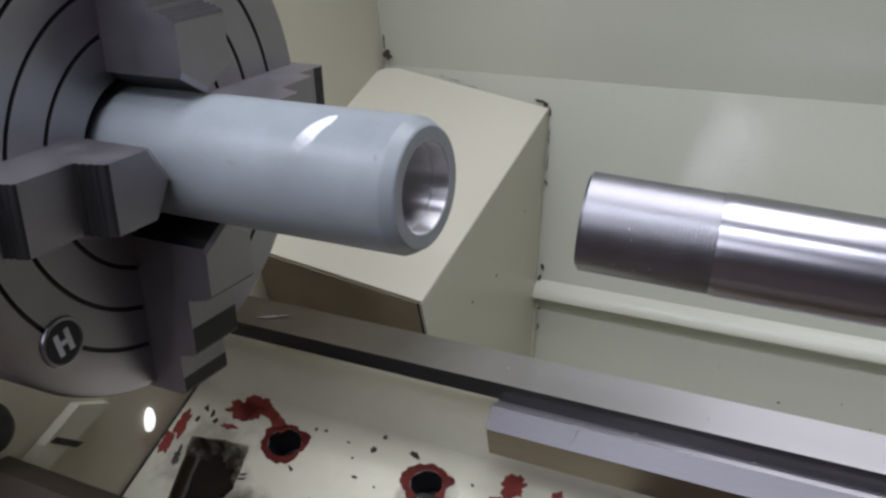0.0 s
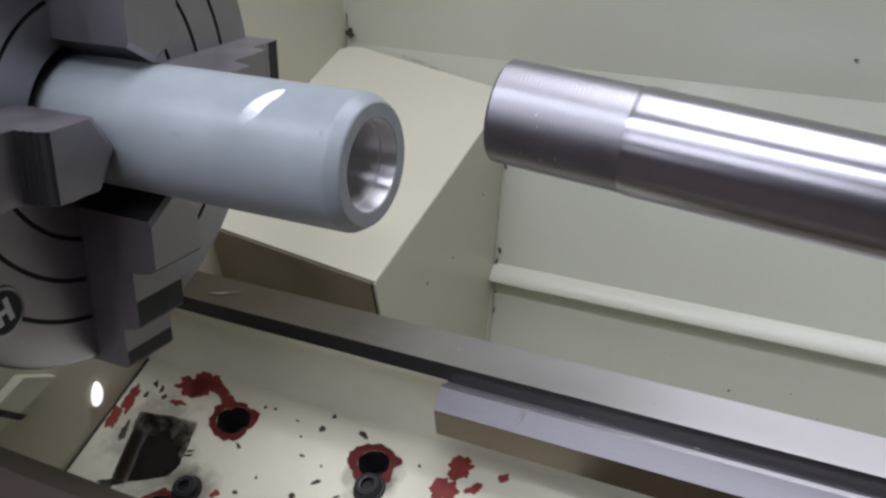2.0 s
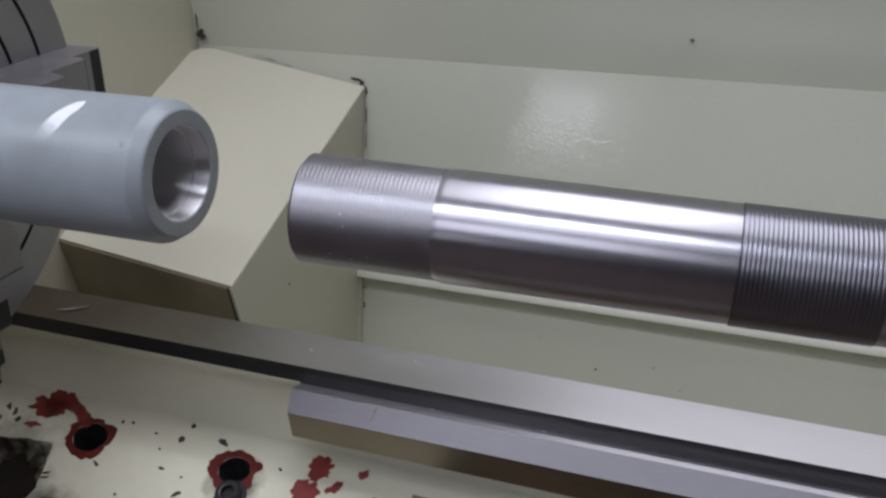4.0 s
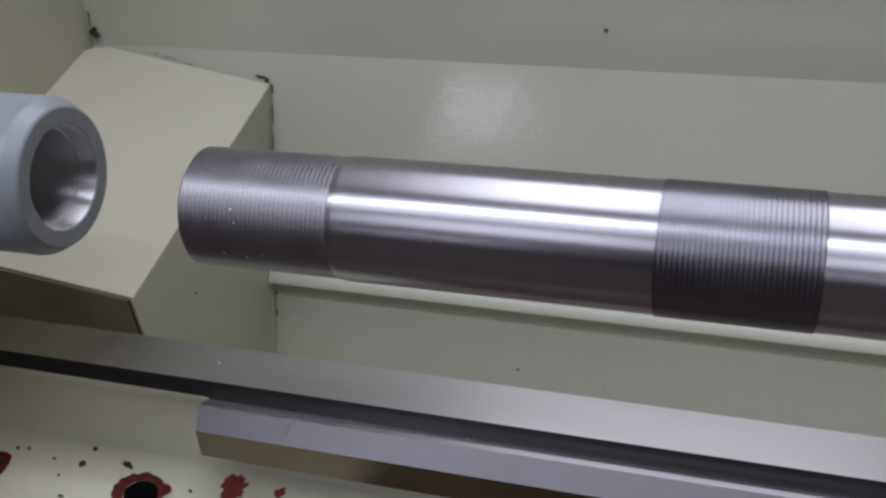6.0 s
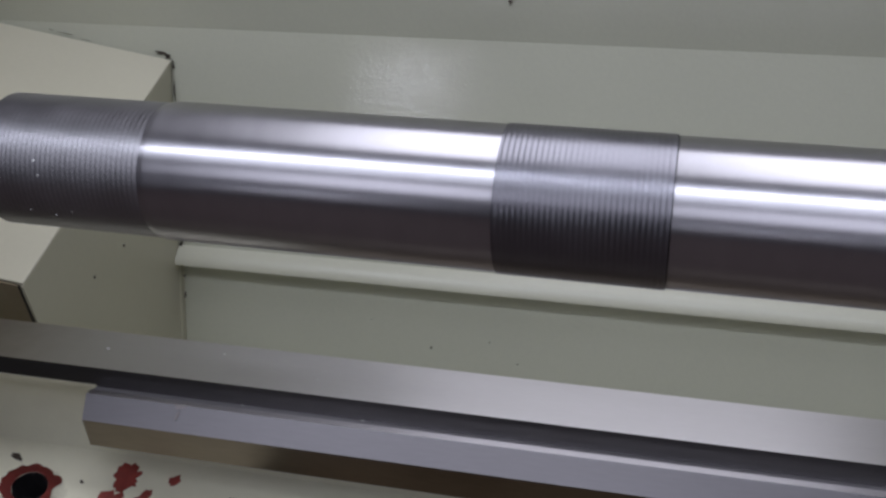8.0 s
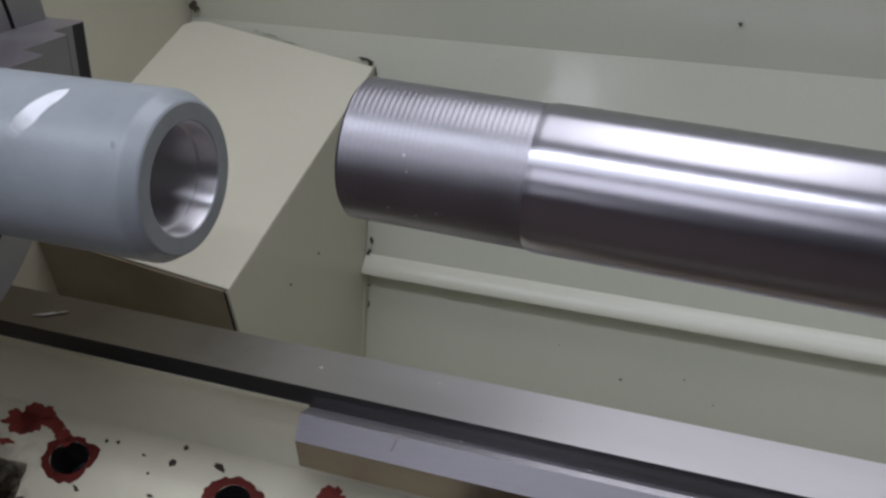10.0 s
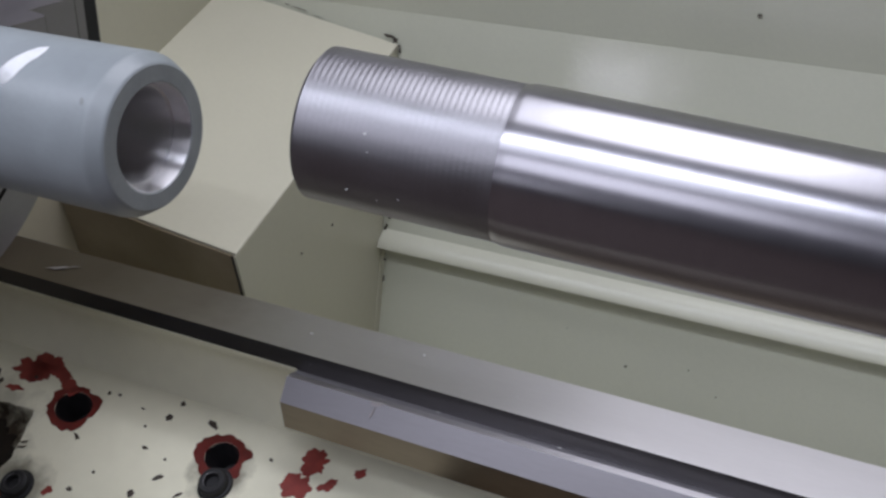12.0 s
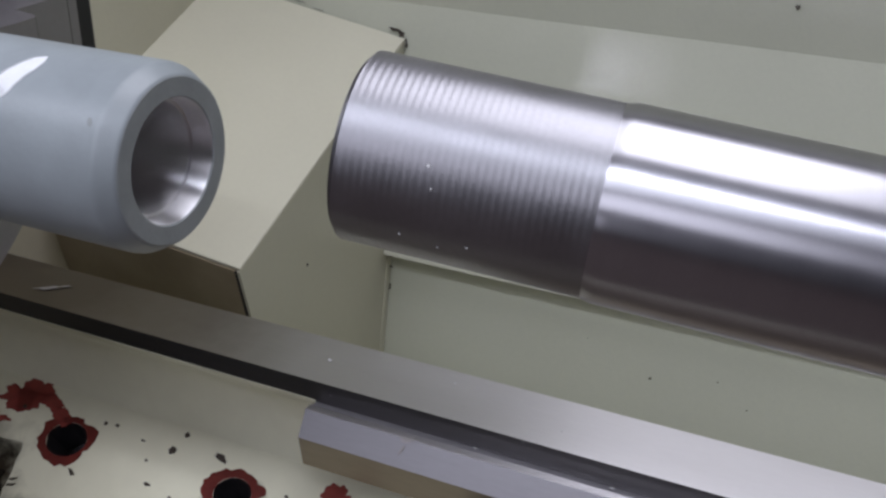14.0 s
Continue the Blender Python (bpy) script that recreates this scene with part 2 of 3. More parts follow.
# ---- the workshop around the lathe ----
def room():
    x0, x1, y0, y1, h = -3.5, 3.5, -3.5, 2.0, 2.95
    tagged(link("floor", box(x0, x1, y0, y1, -0.1, 0.0), CONCRETE), "grey concrete workshop floor", "floor", kind="structure")
    tagged(link("ceiling", box(x0, x1, y0, y1, h, h + 0.1), CEIL), "white painted workshop ceiling", "ceiling", kind="structure")
    for name, b in (("wall_north", (x0, x1, y1, y1 + 0.15)), ("wall_south", (x0, x1, y0 - 0.15, y0)), ("wall_west", (x0 - 0.15, x0, y0, y1)), ("wall_east", (x1, x1 + 0.15, y0, y1))):
        tagged(link(name, box(*b, 0, h), PLASTER), "plain grey plastered workshop wall", "wall", kind="structure")
    for k, (wx, wy, wz, ww, wh, watts) in enumerate(WINDOWS):
        w = thing("window_%d" % (k + 1), "plain metal-framed workshop window with daylight", "window", pose(wx, -3.5, wz + ZS), kind="structure")
        hx, hz = ww / 2, wh / 2
        for b in ((-hx - 0.05, -hx, -hz - 0.05, hz + 0.05), (hx, hx + 0.05, -hz - 0.05, hz + 0.05), (-hx, hx, hz, hz + 0.05), (-hx, hx, -hz - 0.05, -hz)):
            part("window_frame", box(b[0], b[1], 0.001, 0.08, b[2], b[3]), LAMP_METAL, w, bevel=0.004)
    for lx, ly, lz, sx, sy, watts in LIGHTS:
        t = thing("ceiling_light", "white fluorescent ceiling light with a long housing", "ceiling light", pose(lx, ly, lz + ZS), "ceiling lights")
        part("housing", box(-sx / 2 - 0.03, sx / 2 + 0.03, -sy / 2 - 0.03, sy / 2 + 0.03, 0.01, 0.09), LAMP_METAL, t, bevel=0.008)
        part("hanger", box(-0.01, 0.01, -0.01, 0.01, 0.09, 2.95 - lz - ZS), LAMP_METAL, t)


room()

# ---- splash guard behind the bed ----
YW = 0.459


def splash_guard():
    g = thing("splash_guard", "cream enamelled sheet-metal splash guard behind the lathe bed", "splash guard")
    part("lower_panel", box(-0.33, 1.0, YW + 0.006, YW + 0.008, -0.42, -0.172), PANEL, g)
    part("middle_panel", box(-0.33, 1.0, YW, YW + 0.003, -0.172, 0.021), PANEL, g)
    lip = [(YW + 0.002, -0.156), (YW - 0.004, -0.160), (YW - 0.010, -0.168), (YW - 0.010, -0.1725), (YW - 0.006, -0.1735), (YW + 0.002, -0.1725)]
    part("folded_lip", prism_x(lip, -0.139, 1.0), LIP, g, "folded ledge of the splash guard", smooth=0.7)
    up = [(YW, 0.021), (YW + 0.003, 0.0205), (YW - 0.135, 0.462), (YW - 0.138, 0.462)]
    part("upper_panel", prism_x(up, -0.33, 1.0), PANEL, g)


splash_guard()


# ---- sloping cover box between headstock and guard ----
def cover_box():
    c = thing("cover_box", "cream sheet-metal cover box with a sloping lid", "machine cover")
    xl, xr = -0.309, -0.1395
    A, B = Vector((xl, YW - 0.002, 0.0215)), Vector((xr, YW - 0.002, -0.0045))
    F, E = Vector((xr, 0.249, -0.1315)), Vector((xl - 0.02, 0.239, -0.1080))

    def sheet(points, thick):
        bm = bmesh.new()
        vs = [bm.verts.new(p) for p in points]
        f = bm.faces.new(vs)
        bm.normal_update()
        n = f.normal.copy()
        low = [bm.verts.new(v.co - n * thick) for v in vs]
        bm.faces.new(low[::-1])
        for i in range(len(vs)):
            j = (i + 1) % len(vs)
            bm.faces.new((vs[j], vs[i], low[i], low[j]))
        return bm

    def lean(z):
        return 0.249 + (-0.1315 - z) * 0.42

    A1, A2 = A + (B - A) * 0.10, A + (E - A) * 0.05
    A3 = (A + A1 + A2) / 3
    part("lid", sheet([A1, A3, A2, E, F, B], 0.002), CREAM, c, bevel=0.0008)
    d = Vector((0, 0.0, -0.0022))
    low = -0.30
    part("side_panel", sheet([F + d, Vector((xr, lean(-0.165), -0.165)), Vector((xr, lean(low), low)), Vector((xr, YW - 0.002, low)), B + d], 0.002), CREAM, c)
    part("rear_flange", box(xr - 0.0022, xr + 0.0006, YW - 0.0015, YW + 0.0055, low, -0.1740), CREAM, c)
    # the front sheet gets the shaded brown; lid and side stay cream
    part("front_panel", sheet([E + d, Vector((xl - 0.02, lean(low), low)), Vector((xr - 0.0035, lean(low), low)), F + d + Vector((-0.0035, 0, 0))], 0.002), PANEL_SHADE, c, "front sheet painted in its shade, with an open seam")
    # dark strip added over the corner gap to paint its shade
    gap = [F + d + Vector((-0.0036, -0.0005, 0)), Vector((xr - 0.0036, lean(-0.175) - 0.0005, -0.175)), Vector((xr - 0.0016, lean(-0.175) - 0.0005, -0.175)), F + d + Vector((-0.0022, -0.0005, 0))]
    part("seam_dark_strip", sheet(gap, 0.001), GROOVE, c, "dark strip laid over the corner gap")


cover_box()


# ---- bed ----
def web_z(y):
    return -0.222 + 0.75 * (y - 0.152)


BED = thing("lathe_bed", "cream enamelled cast-iron lathe bed with ground steel ways", "lathe bed")


# holes through the web: x, y, radius along the web, radius down it, depth
HOLES = [(-0.1885, 0.1555, 0.0130, 0.0105, 0.022), (-0.0775, 0.1560, 0.0110, 0.0092, 0.022), (-0.1985, 0.0950, 0.0150, 0.0110, 0.022)]
POCKET = [(-0.2620, 0.1440), (-0.2120, 0.1490), (-0.2060, 0.1150), (-0.2450, 0.0980)]
SLOPE = 1.25  # length along the web for a metre in y


def web_point(x, y, h=0.0):
    """A place h metres over the sloping web."""
    return Vector((x, y - 0.6 * h, web_z(y) + 0.8 * h))


def web_with_holes(x0, x1):
    from mathutils.geometry import delaunay_2d_cdt, intersect_point_tri_2d

    loops, depths = [], []
    for hx, hy, ru, rv, depth in HOLES:
        loops.append([(hx + ru * math.cos(2 * math.pi * k / 28) * (1 + 0.03 * math.sin(5 * k)), hy + rv / SLOPE * math.sin(2 * math.pi * k / 28)) for k in range(28)])
        depths.append(depth)
    rim = []
    for (ax, ay), (bx, by) in zip(POCKET, POCKET[1:] + POCKET[:1]):
        for k in range(7):
            f = k / 7
            wob = 0.0034 * noise.noise((ax * 90 + f * 4, ay * 90, f * 7))
            pull = 0.0022 * (abs(f - 0.5) * 2) ** 3
            mx, my = sum(p[0] for p in POCKET) / 4, sum(p[1] for p in POCKET) / 4
            x, y = ax + (bx - ax) * f, ay + (by - ay) * f
            rim.append((x + (mx - x) * pull * 20 + wob, y + (my - y) * pull * 20 + wob))
    loops.append(rim)
    depths.append(0.011)
    outer = [(x0, 0.02), (x1, 0.02), (x1, 0.178), (x0, 0.178)]
    pts, edges, spans = [Vector(p) for p in outer], [(0, 1), (1, 2), (2, 3), (3, 0)], []
    for loop in loops:
        base = len(pts)
        pts += [Vector(p) for p in loop]
        edges += [(base + k, base + (k + 1) % len(loop)) for k in range(len(loop))]
        spans.append(range(base, base + len(loop)))
    v, e, f, ov, oe, of = delaunay_2d_cdt(pts, edges, [], 0, 1e-6)

    def within(p, loop):
        odd = False
        for (ax, ay), (bx, by) in zip(loop, loop[1:] + loop[:1]):
            if (ay > p[1]) != (by > p[1]) and p[0] < (bx - ax) * (p[1] - ay) / (by - ay) + ax:
                odd = not odd
        return odd

    bm = bmesh.new()
    verts = [bm.verts.new(web_point(p[0], p[1])) for p in v]
    for tri in f:
        c = [sum(v[k][n] for k in tri) / len(tri) for n in (0, 1)]
        if not any(within(c, loop) for loop in loops):
            bm.faces.new([verts[k] for k in tri])
    inside = set()
    for loop, depth in zip(loops, depths):
        ring = []
        for x, y in loop:
            ring.append(min(verts, key=lambda q: (q.co - web_point(x, y)).length))
        mx, my = sum(p[0] for p in loop) / len(loop), sum(p[1] for p in loop) / len(loop)
        steps = ((0.05, 0.30), (0.12, 0.66), (0.22, 0.88), (0.40, 0.98)) if loop is rim else ((0.10, 0.35),)
        rows = [ring]
        for pull, down in steps + ((0.78 if loop is rim else 0.22, 1.0),):
            rows.append([bm.verts.new(web_point(x + (mx - x) * pull, y + (my - y) * pull, -down * depth * (1 + 0.10 * noise.noise((x * 160, y * 160, pull * 3))))) for x, y in loop])
        low = rows[-1]
        for a, b in zip(rows, rows[1:]):
            for k in range(len(loop)):
                j = (k + 1) % len(loop)
                inside.add(bm.faces.new((a[k], a[j], b[j], b[k])))
        inside.add(bm.faces.new(low))
        # bolt-hole insides are painted near black for the darkness of their depth
        for face in inside:
            face.material_index = 2 if loop is rim else 1
            face.smooth = loop is rim
        inside = set()
    centre = [sum(p[n] for p in POCKET) / 4 for n in (0, 1)]
    spots = [(*web_point(centre[0] - 0.012, centre[1] + 0.008), 0.036, 0.45), (*web_point(centre[0] + 0.014, centre[1] - 0.012), 0.028, 0.5),
             (*web_point(-0.0735, 0.148), 0.019, 0.7), (*web_point(-0.1885, 0.1105), 0.021, 0.6)]
    paint = stained(CREAM_BED, "oil_stained_cast_enamel", spots)
    deep = [(*web_point(centre[0] - 0.025, centre[1] - 0.006, -0.006), 0.032, 0.95), (*web_point(centre[0] - 0.009, centre[1] - 0.003, -0.010), 0.048, 0.98), (*web_point(centre[0] - 0.002, centre[1] - 0.020, -0.008), 0.034, 0.95), (*web_point(centre[0] + 0.019, centre[1] + 0.004, -0.008), 0.016, 0.6)]
    sump = stained(paint, "oil_filled_pocket", deep, (0.024, 0.015, 0.008))
    sump.node_tree.nodes["Principled BSDF"].inputs["Specular IOR Level"].default_value = 0.25
    part("web", bm, [paint, GROOVE, sump], BED, "sloping cream web with chipped paint and oily pockets")


def ground_lengthwise(ob):
    """Sets the direction of the grinding marks along a way."""
    grind = ob.data.uv_layers.new(name="grind")
    for loop in ob.data.loops:
        v = ob.data.vertices[loop.vertex_index].co
        grind.data[loop.index].uv = (v.y, v.x)


def bed():
    back = [(0.1966, -0.136), (0.1550, -0.1410), (0.1562, -0.1528), (0.160, -0.1560), (0.19, -0.171), (0.1966, -0.2)]
    part("rear_way", prism_x(back, -0.30, 1.0), [RAIL_BROWNED, RAIL_DARK], BED, "ground steel rear flat way", bevel=0.0006)
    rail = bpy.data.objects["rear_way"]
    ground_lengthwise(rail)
    # long faces that do not point up take the dark steel
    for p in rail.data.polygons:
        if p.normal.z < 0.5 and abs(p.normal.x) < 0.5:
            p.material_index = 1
    near = [(0.1570, -0.1522), (0.1514, -0.1522), (0.1506, -0.1514), (0.1460, -0.1520), (0.1405, -0.1650), (0.1468, -0.1822), (0.1570, -0.1850)]
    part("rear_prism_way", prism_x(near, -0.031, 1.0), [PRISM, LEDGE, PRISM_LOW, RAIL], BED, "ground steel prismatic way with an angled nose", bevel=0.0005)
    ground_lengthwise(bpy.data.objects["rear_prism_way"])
    # facets picked by tilt; the lower one has its brown reflection painted in
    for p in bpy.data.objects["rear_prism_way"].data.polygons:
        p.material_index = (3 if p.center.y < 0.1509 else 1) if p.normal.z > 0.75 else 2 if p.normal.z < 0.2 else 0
    # sloping web between the ways
    xs, x1, x2 = -0.285, 0.040, 1.0
    up = [(0.1640, -0.1585), (0.1725, -0.1640), (0.1768, -0.1710), (0.1780, -0.1800), (0.1783, -0.1900), (0.1785, -0.1980), (0.178, web_z(0.178))]
    back_side = [(0.178, -0.40), (0.195, -0.40), (0.195, -0.170)]
    part("web_fillet", prism_x(up + back_side, xs, x1, 1), CREAM_BED, BED, "curved cream flank under the rear way", smooth=0.6)
    edge = [(0.1556, -0.1512), (0.1562, -0.1530), (0.1600, -0.1562), (0.1642, -0.1592), (0.1650, -0.1560), (0.1590, -0.1512)]
    part("web_lip", prism_x(edge, xs, -0.0313), CREAM_BED, BED, "rounded cream edge under the rear way", smooth=0.9)
    web_with_holes(xs, x1)
    part("web_end", box(x1 - 0.003, x1 - 0.0005, 0.02, 0.162, -0.40, -0.3235), CREAM_BED, BED)
    top = [(0.175, -0.183), (0.1775, -0.192), (0.178, web_z(0.178)), (0.165, web_z(0.165)), (0.165, -0.30), (0.195, -0.30), (0.195, -0.183)]
    border = part("web_border", prism_x(top, x1, x2), [CREAM_BED, RECESS], BED)
    for p in border.data.polygons:
        if p.normal.y < -0.9 and p.center.z < -0.22:
            p.material_index = 1
    floor = [(0.165, web_z(0.165) - 0.026), (0.10, web_z(0.10) - 0.026), (0.02, web_z(0.02) - 0.026), (0.02, -0.40), (0.165, -0.40)]
    part("recess_floor", prism_x(floor, x1, x2), RECESS, BED, "rough oily floor of a cast recess")
    front = [(0.011, -0.2005), (0.011, -0.40), (-0.09, -0.40), (-0.09, -0.245), (-0.02, -0.235), (-0.006, -0.2005)]
    part("front_way", prism_x(front, -0.45, 1.0), FRONT_WAY, BED, "dark brown oily front way", bevel=0.0008)
    part("base", box(-0.9, 1.0, -0.12, 0.44, -1.1, -0.405), CREAM_BED, BED, bevel=0.004)


bed()


# ---- headstock ----
def headstock():
    h = thing("headstock", "cream enamelled headstock casting behind the chuck", "headstock")
    part("housing", box(-0.95, -0.309, -0.17, 0.47, -0.10, 0.26), CREAM, h, bevel=0.012)
    # base in the shaded tan, so the plain cream rib stands out
    part("base_casting", box(-0.95, -0.285, -0.12, 0.30, -0.404, -0.1005), TAN, h, "cream base casting painted tan for its shade", bevel=0.006)
    # glowing disc added for the white spot on the base casting
    bright_spot = part("white_spot", turned([(0, 0), (0, 0.0115), (0.0024, 0.0108), (0.0048, 0.0080), (0.0062, 0.0040), (0.0066, 0)], 32), GLOW_SPOT, h, "small white spot given a glow", smooth=0.6)
    bright_spot.matrix_basis = pose(-0.2848, 0.126, -0.2160) @ Matrix.Diagonal((0.8, 0.36, 0.78, 1))
    rib = [(0.0848, -0.1887), (0.0587, -0.1816), (0.0078, -0.2140), (0.0222, -0.2209)]
    part("rib", prism_x(rib, -0.2849, -0.277), CREAM_BED, h, "raised cast rib", bevel=0.0015)
    # thin dark slab on the rib that marks its notch
    part("rib_notch_patch", prism_x([(0.0600, -0.2070), (0.0400, -0.1965), (0.0345, -0.1985), (0.0540, -0.2085)], -0.2768, -0.2755), DIRT, h, "dark patch for the notch across the rib")
    knob = part("lever_knob", turned([(0, 0), (0, 0.016), (0.006, 0.019), (0.018, 0.020), (0.026, 0.016), (0.030, 0.008), (0.031, 0)], 40), BLACK, h, "black plastic lever knob", smooth=0.7)
    knob.matrix_basis = pose(-0.2845, -0.013, -0.172) @ Matrix.Diagonal((0.8, 0.8, 0.8, 1))
    part("spindle_nose", turned([(-0.309, 0), (-0.309, 0.062), (-0.262, 0.062), (-0.258, 0.058), (-0.246, 0.058), (-0.246, 0)], 64), CHUCK, h, "dark steel spindle nose", smooth=0.6)


headstock()


# ---- paint damage, bolts and swarf on the web ----
def flake_mesh(length, width, seed, thick=0.0003, rough=0.35, sides=26):
    """A thin ragged flake in its own x, y plane."""
    bm = bmesh.new()
    rng = random.Random(seed)
    off = rng.uniform(0, 50)
    rim = []
    for k in range(sides):
        a = 2 * math.pi * k / sides
        r = 1 + rough * (noise.noise((off + 1.6 * math.cos(a), 1.6 * math.sin(a), off)) * 1.6 + noise.noise((off, 5 * math.cos(a), 5 * math.sin(a))) * 0.7)
        rim.append((length / 2 * max(0.25, r) * math.cos(a), width / 2 * max(0.25, r) * math.sin(a)))
    top = [bm.verts.new((x, y, thick)) for x, y in rim]
    low = [bm.verts.new((x * 1.03, y * 1.03, 0)) for x, y in rim]
    mid = bm.verts.new((0, 0, thick))
    for k in range(sides):
        j = (k + 1) % sides
        bm.faces.new((mid, top[k], top[j]))
        bm.faces.new((low[k], low[j], top[j], top[k]))
    return bm


WEB_TURN = math.degrees(math.atan2(0.6, 0.8))


def on_web(x, y, turn=0.0, lift=0.0001):
    return pose(*web_point(x, y, lift), WEB_TURN) @ pose(0, 0, 0, 0, 0, turn)


def hole_ring(x, y, ru, rv, out_u, out_v, seed):
    """A ragged ring of bare primer round a hole."""
    bm = bmesh.new()
    n = 40
    inner, outer = [], []
    for k in range(n):
        a = 2 * math.pi * k / n
        g = 1 + 0.75 * noise.noise((seed + 1.5 * math.cos(a), 1.5 * math.sin(a), seed)) + 0.6 * noise.noise((seed, 5 * math.cos(a), 5 * math.sin(a)))
        inner.append(bm.verts.new((ru * math.cos(a), rv * math.sin(a), 0.0003)))
        outer.append(bm.verts.new(((ru + out_u * max(0.1, g)) * math.cos(a), (rv + out_v * max(0.1, g)) * math.sin(a), 0.0003)))
    for k in range(n):
        j = (k + 1) % n
        bm.faces.new((inner[k], inner[j], outer[j], outer[k]))
    bmesh.ops.solidify(bm, geom=bm.faces[:], thickness=0.0003)
    ob = part("bare_primer", bm, RED, BED, "red primer where the cream paint has chipped")
    ob.matrix_basis = on_web(x, y)


def bed_details():
    for k, (x, y, ln, wd, turn) in enumerate((
            (-0.2350, 0.1680, 0.030, 0.017, 15), (-0.2260, 0.1715, 0.022, 0.020, 60), (-0.2130, 0.1700, 0.022, 0.010, -25), (-0.2010, 0.1650, 0.020, 0.010, -35), (-0.2370, 0.1555, 0.012, 0.005, 5),
            (-0.0220, 0.1673, 0.016, 0.015, 60), (-0.0265, 0.1550, 0.019, 0.016, 20), (-0.0085, 0.1592, 0.013, 0.007, 35), (-0.0195, 0.1362, 0.013, 0.022, -20), (-0.0195, 0.1475, 0.008, 0.004, 45),
            (0.0060, 0.1690, 0.008, 0.006, 50), (-0.2745, 0.1500, 0.010, 0.026, 5), (-0.2770, 0.1350, 0.012, 0.018, 15), (-0.1688, 0.1135, 0.006, 0.006, 0))):
        ob = part("bare_primer", flake_mesh(ln * 0.9, wd * 0.9, k + 1, rough=0.38, sides=64), RED, BED, "red primer where the cream paint has chipped")
        ob.matrix_basis = on_web(x, y, turn)
    hole_ring(-0.1885, 0.1555, 0.0130, 0.0105, 0.0055, 0.0045, 3.1)
    hole_ring(-0.0775, 0.1560, 0.0110, 0.0092, 0.0060, 0.0050, 8.7)
    hole_ring(-0.1985, 0.0950, 0.0150, 0.0110, 0.0040, 0.0040, 5.2)
    marks = [(-0.1201, 0.1745, 4, 3, 20), (-0.1236, 0.1658, 4, 4, 0), (-0.0939, 0.1691, 11, 3.2, -18), (-0.1265, 0.1481, 4, 1.6, 0), (-0.1073, 0.1370, 6, 2, 40), (-0.1177, 0.1257, 4, 4, 60),
             (-0.1171, 0.1113, 4, 2.4, -20), (-0.1715, 0.1682, 2, 2, 0), (-0.1640, 0.1690, 2.4, 2, 30), (-0.1436, 0.1660, 3, 1.2, -10), (-0.1736, 0.1424, 7, 1.8, -35), (-0.2047, 0.1310, 5, 1.3, 25), (-0.2035, 0.1285, 5, 1.3, 20),
             (-0.0900, 0.1325, 5, 1.4, 45), (-0.1800, 0.1050, 5, 3, 30), (-0.1100, 0.1460, 1.6, 1.4, 0), (-0.2634, 0.1620, 4, 4.5, 60), (-0.2560, 0.1600, 3, 6, 15), (-0.2500, 0.1560, 3, 5, -15), (-0.2650, 0.1540, 3, 4, 30),
             (-0.1050, 0.1200, 5, 1.5, 30), (-0.1000, 0.1090, 3, 1.5, 60), (-0.0550, 0.1200, 3, 1.5, 0), (-0.2270, 0.1640, 3, 2, 0), (-0.1480, 0.1290, 1.6, 1.6, 0), (-0.1560, 0.1180, 3.2, 2.6, 10), (-0.0480, 0.1620, 2, 1.6, 0),
             (-0.0100, 0.1480, 2, 2, 0), (0.0180, 0.1580, 3, 1.6, 20), (-0.1350, 0.1580, 1.6, 1.4, 0)]
    for k, (x, y, ln, wd, turn) in enumerate(marks):
        ob = part("paint_chip", flake_mesh(ln / 1000, wd / 1000, 100 + k, 0.0006, 0.5, 12), CHIPS, BED, "" if k else "dark chip in the paint")
        ob.matrix_basis = on_web(x, y, turn)
    for x, y, turn in ((-0.0715, 0.1425, 20), (-0.1885, 0.1105, -30)):
        b = part("bolt", turned([(0.0, 0), (0.0, 0.0142), (0.0012, 0.0146), (0.0022, 0.0138), (0.0024, 0.0118), (0.0070, 0.0115), (0.0084, 0.0100), (0.0084, 0.0062), (0.0040, 0.0056), (0.0040, 0)], 40), BLACK, BED, "black oily socket bolt with a washer", smooth=0.5)
        b.matrix_basis = on_web(x, y, turn) @ pose(0, 0, 0, 0, -90, 0) @ Matrix.Diagonal((0.8, 0.72, 0.72, 1))
        part("worn_rim", turned([(0.00845, 0.0063), (0.0086, 0.0067), (0.00845, 0.0069)], 40), RAIL_DARK, b, "worn rim of the socket", smooth=0.6)
    for k, (x, y, ln, wd, turn) in enumerate(((-0.2620, 0.1300, 0.006, 0.014, 10), (-0.2480, 0.1000, 0.012, 0.006, 25), (-0.1985, 0.1060, 0.010, 0.004, 10))):
        ob = part("oil_stain", flake_mesh(ln, wd, 200 + k, 0.0002, 0.55, 40), DIRT, BED, "" if k else "oily stain at the pocket")
        ob.matrix_basis = on_web(x, y, turn)
    pool = part("oil_pool", flake_mesh(0.040, 0.036, 221, 0.0006, 0.40, 64), OIL, BED, "dark brown oil standing in the pocket")
    pool.matrix_basis = pose(*web_point(-0.2385, 0.1235, -0.0105), WEB_TURN) @ pose(0, 0, 0, 0, 0, 20)
    bm = box(-0.0009, 0.0009, -0.095, 0.095, 0.0, 0.0007)
    for v in bm.verts:
        v.co.x += 0.0006 * noise.noise((v.co.y * 40, 0, 0))
    seam = part("seam", bm, DIRT, BED, "dark dirty seam against the headstock")
    seam.matrix_basis = on_web(-0.2835, 0.1000)
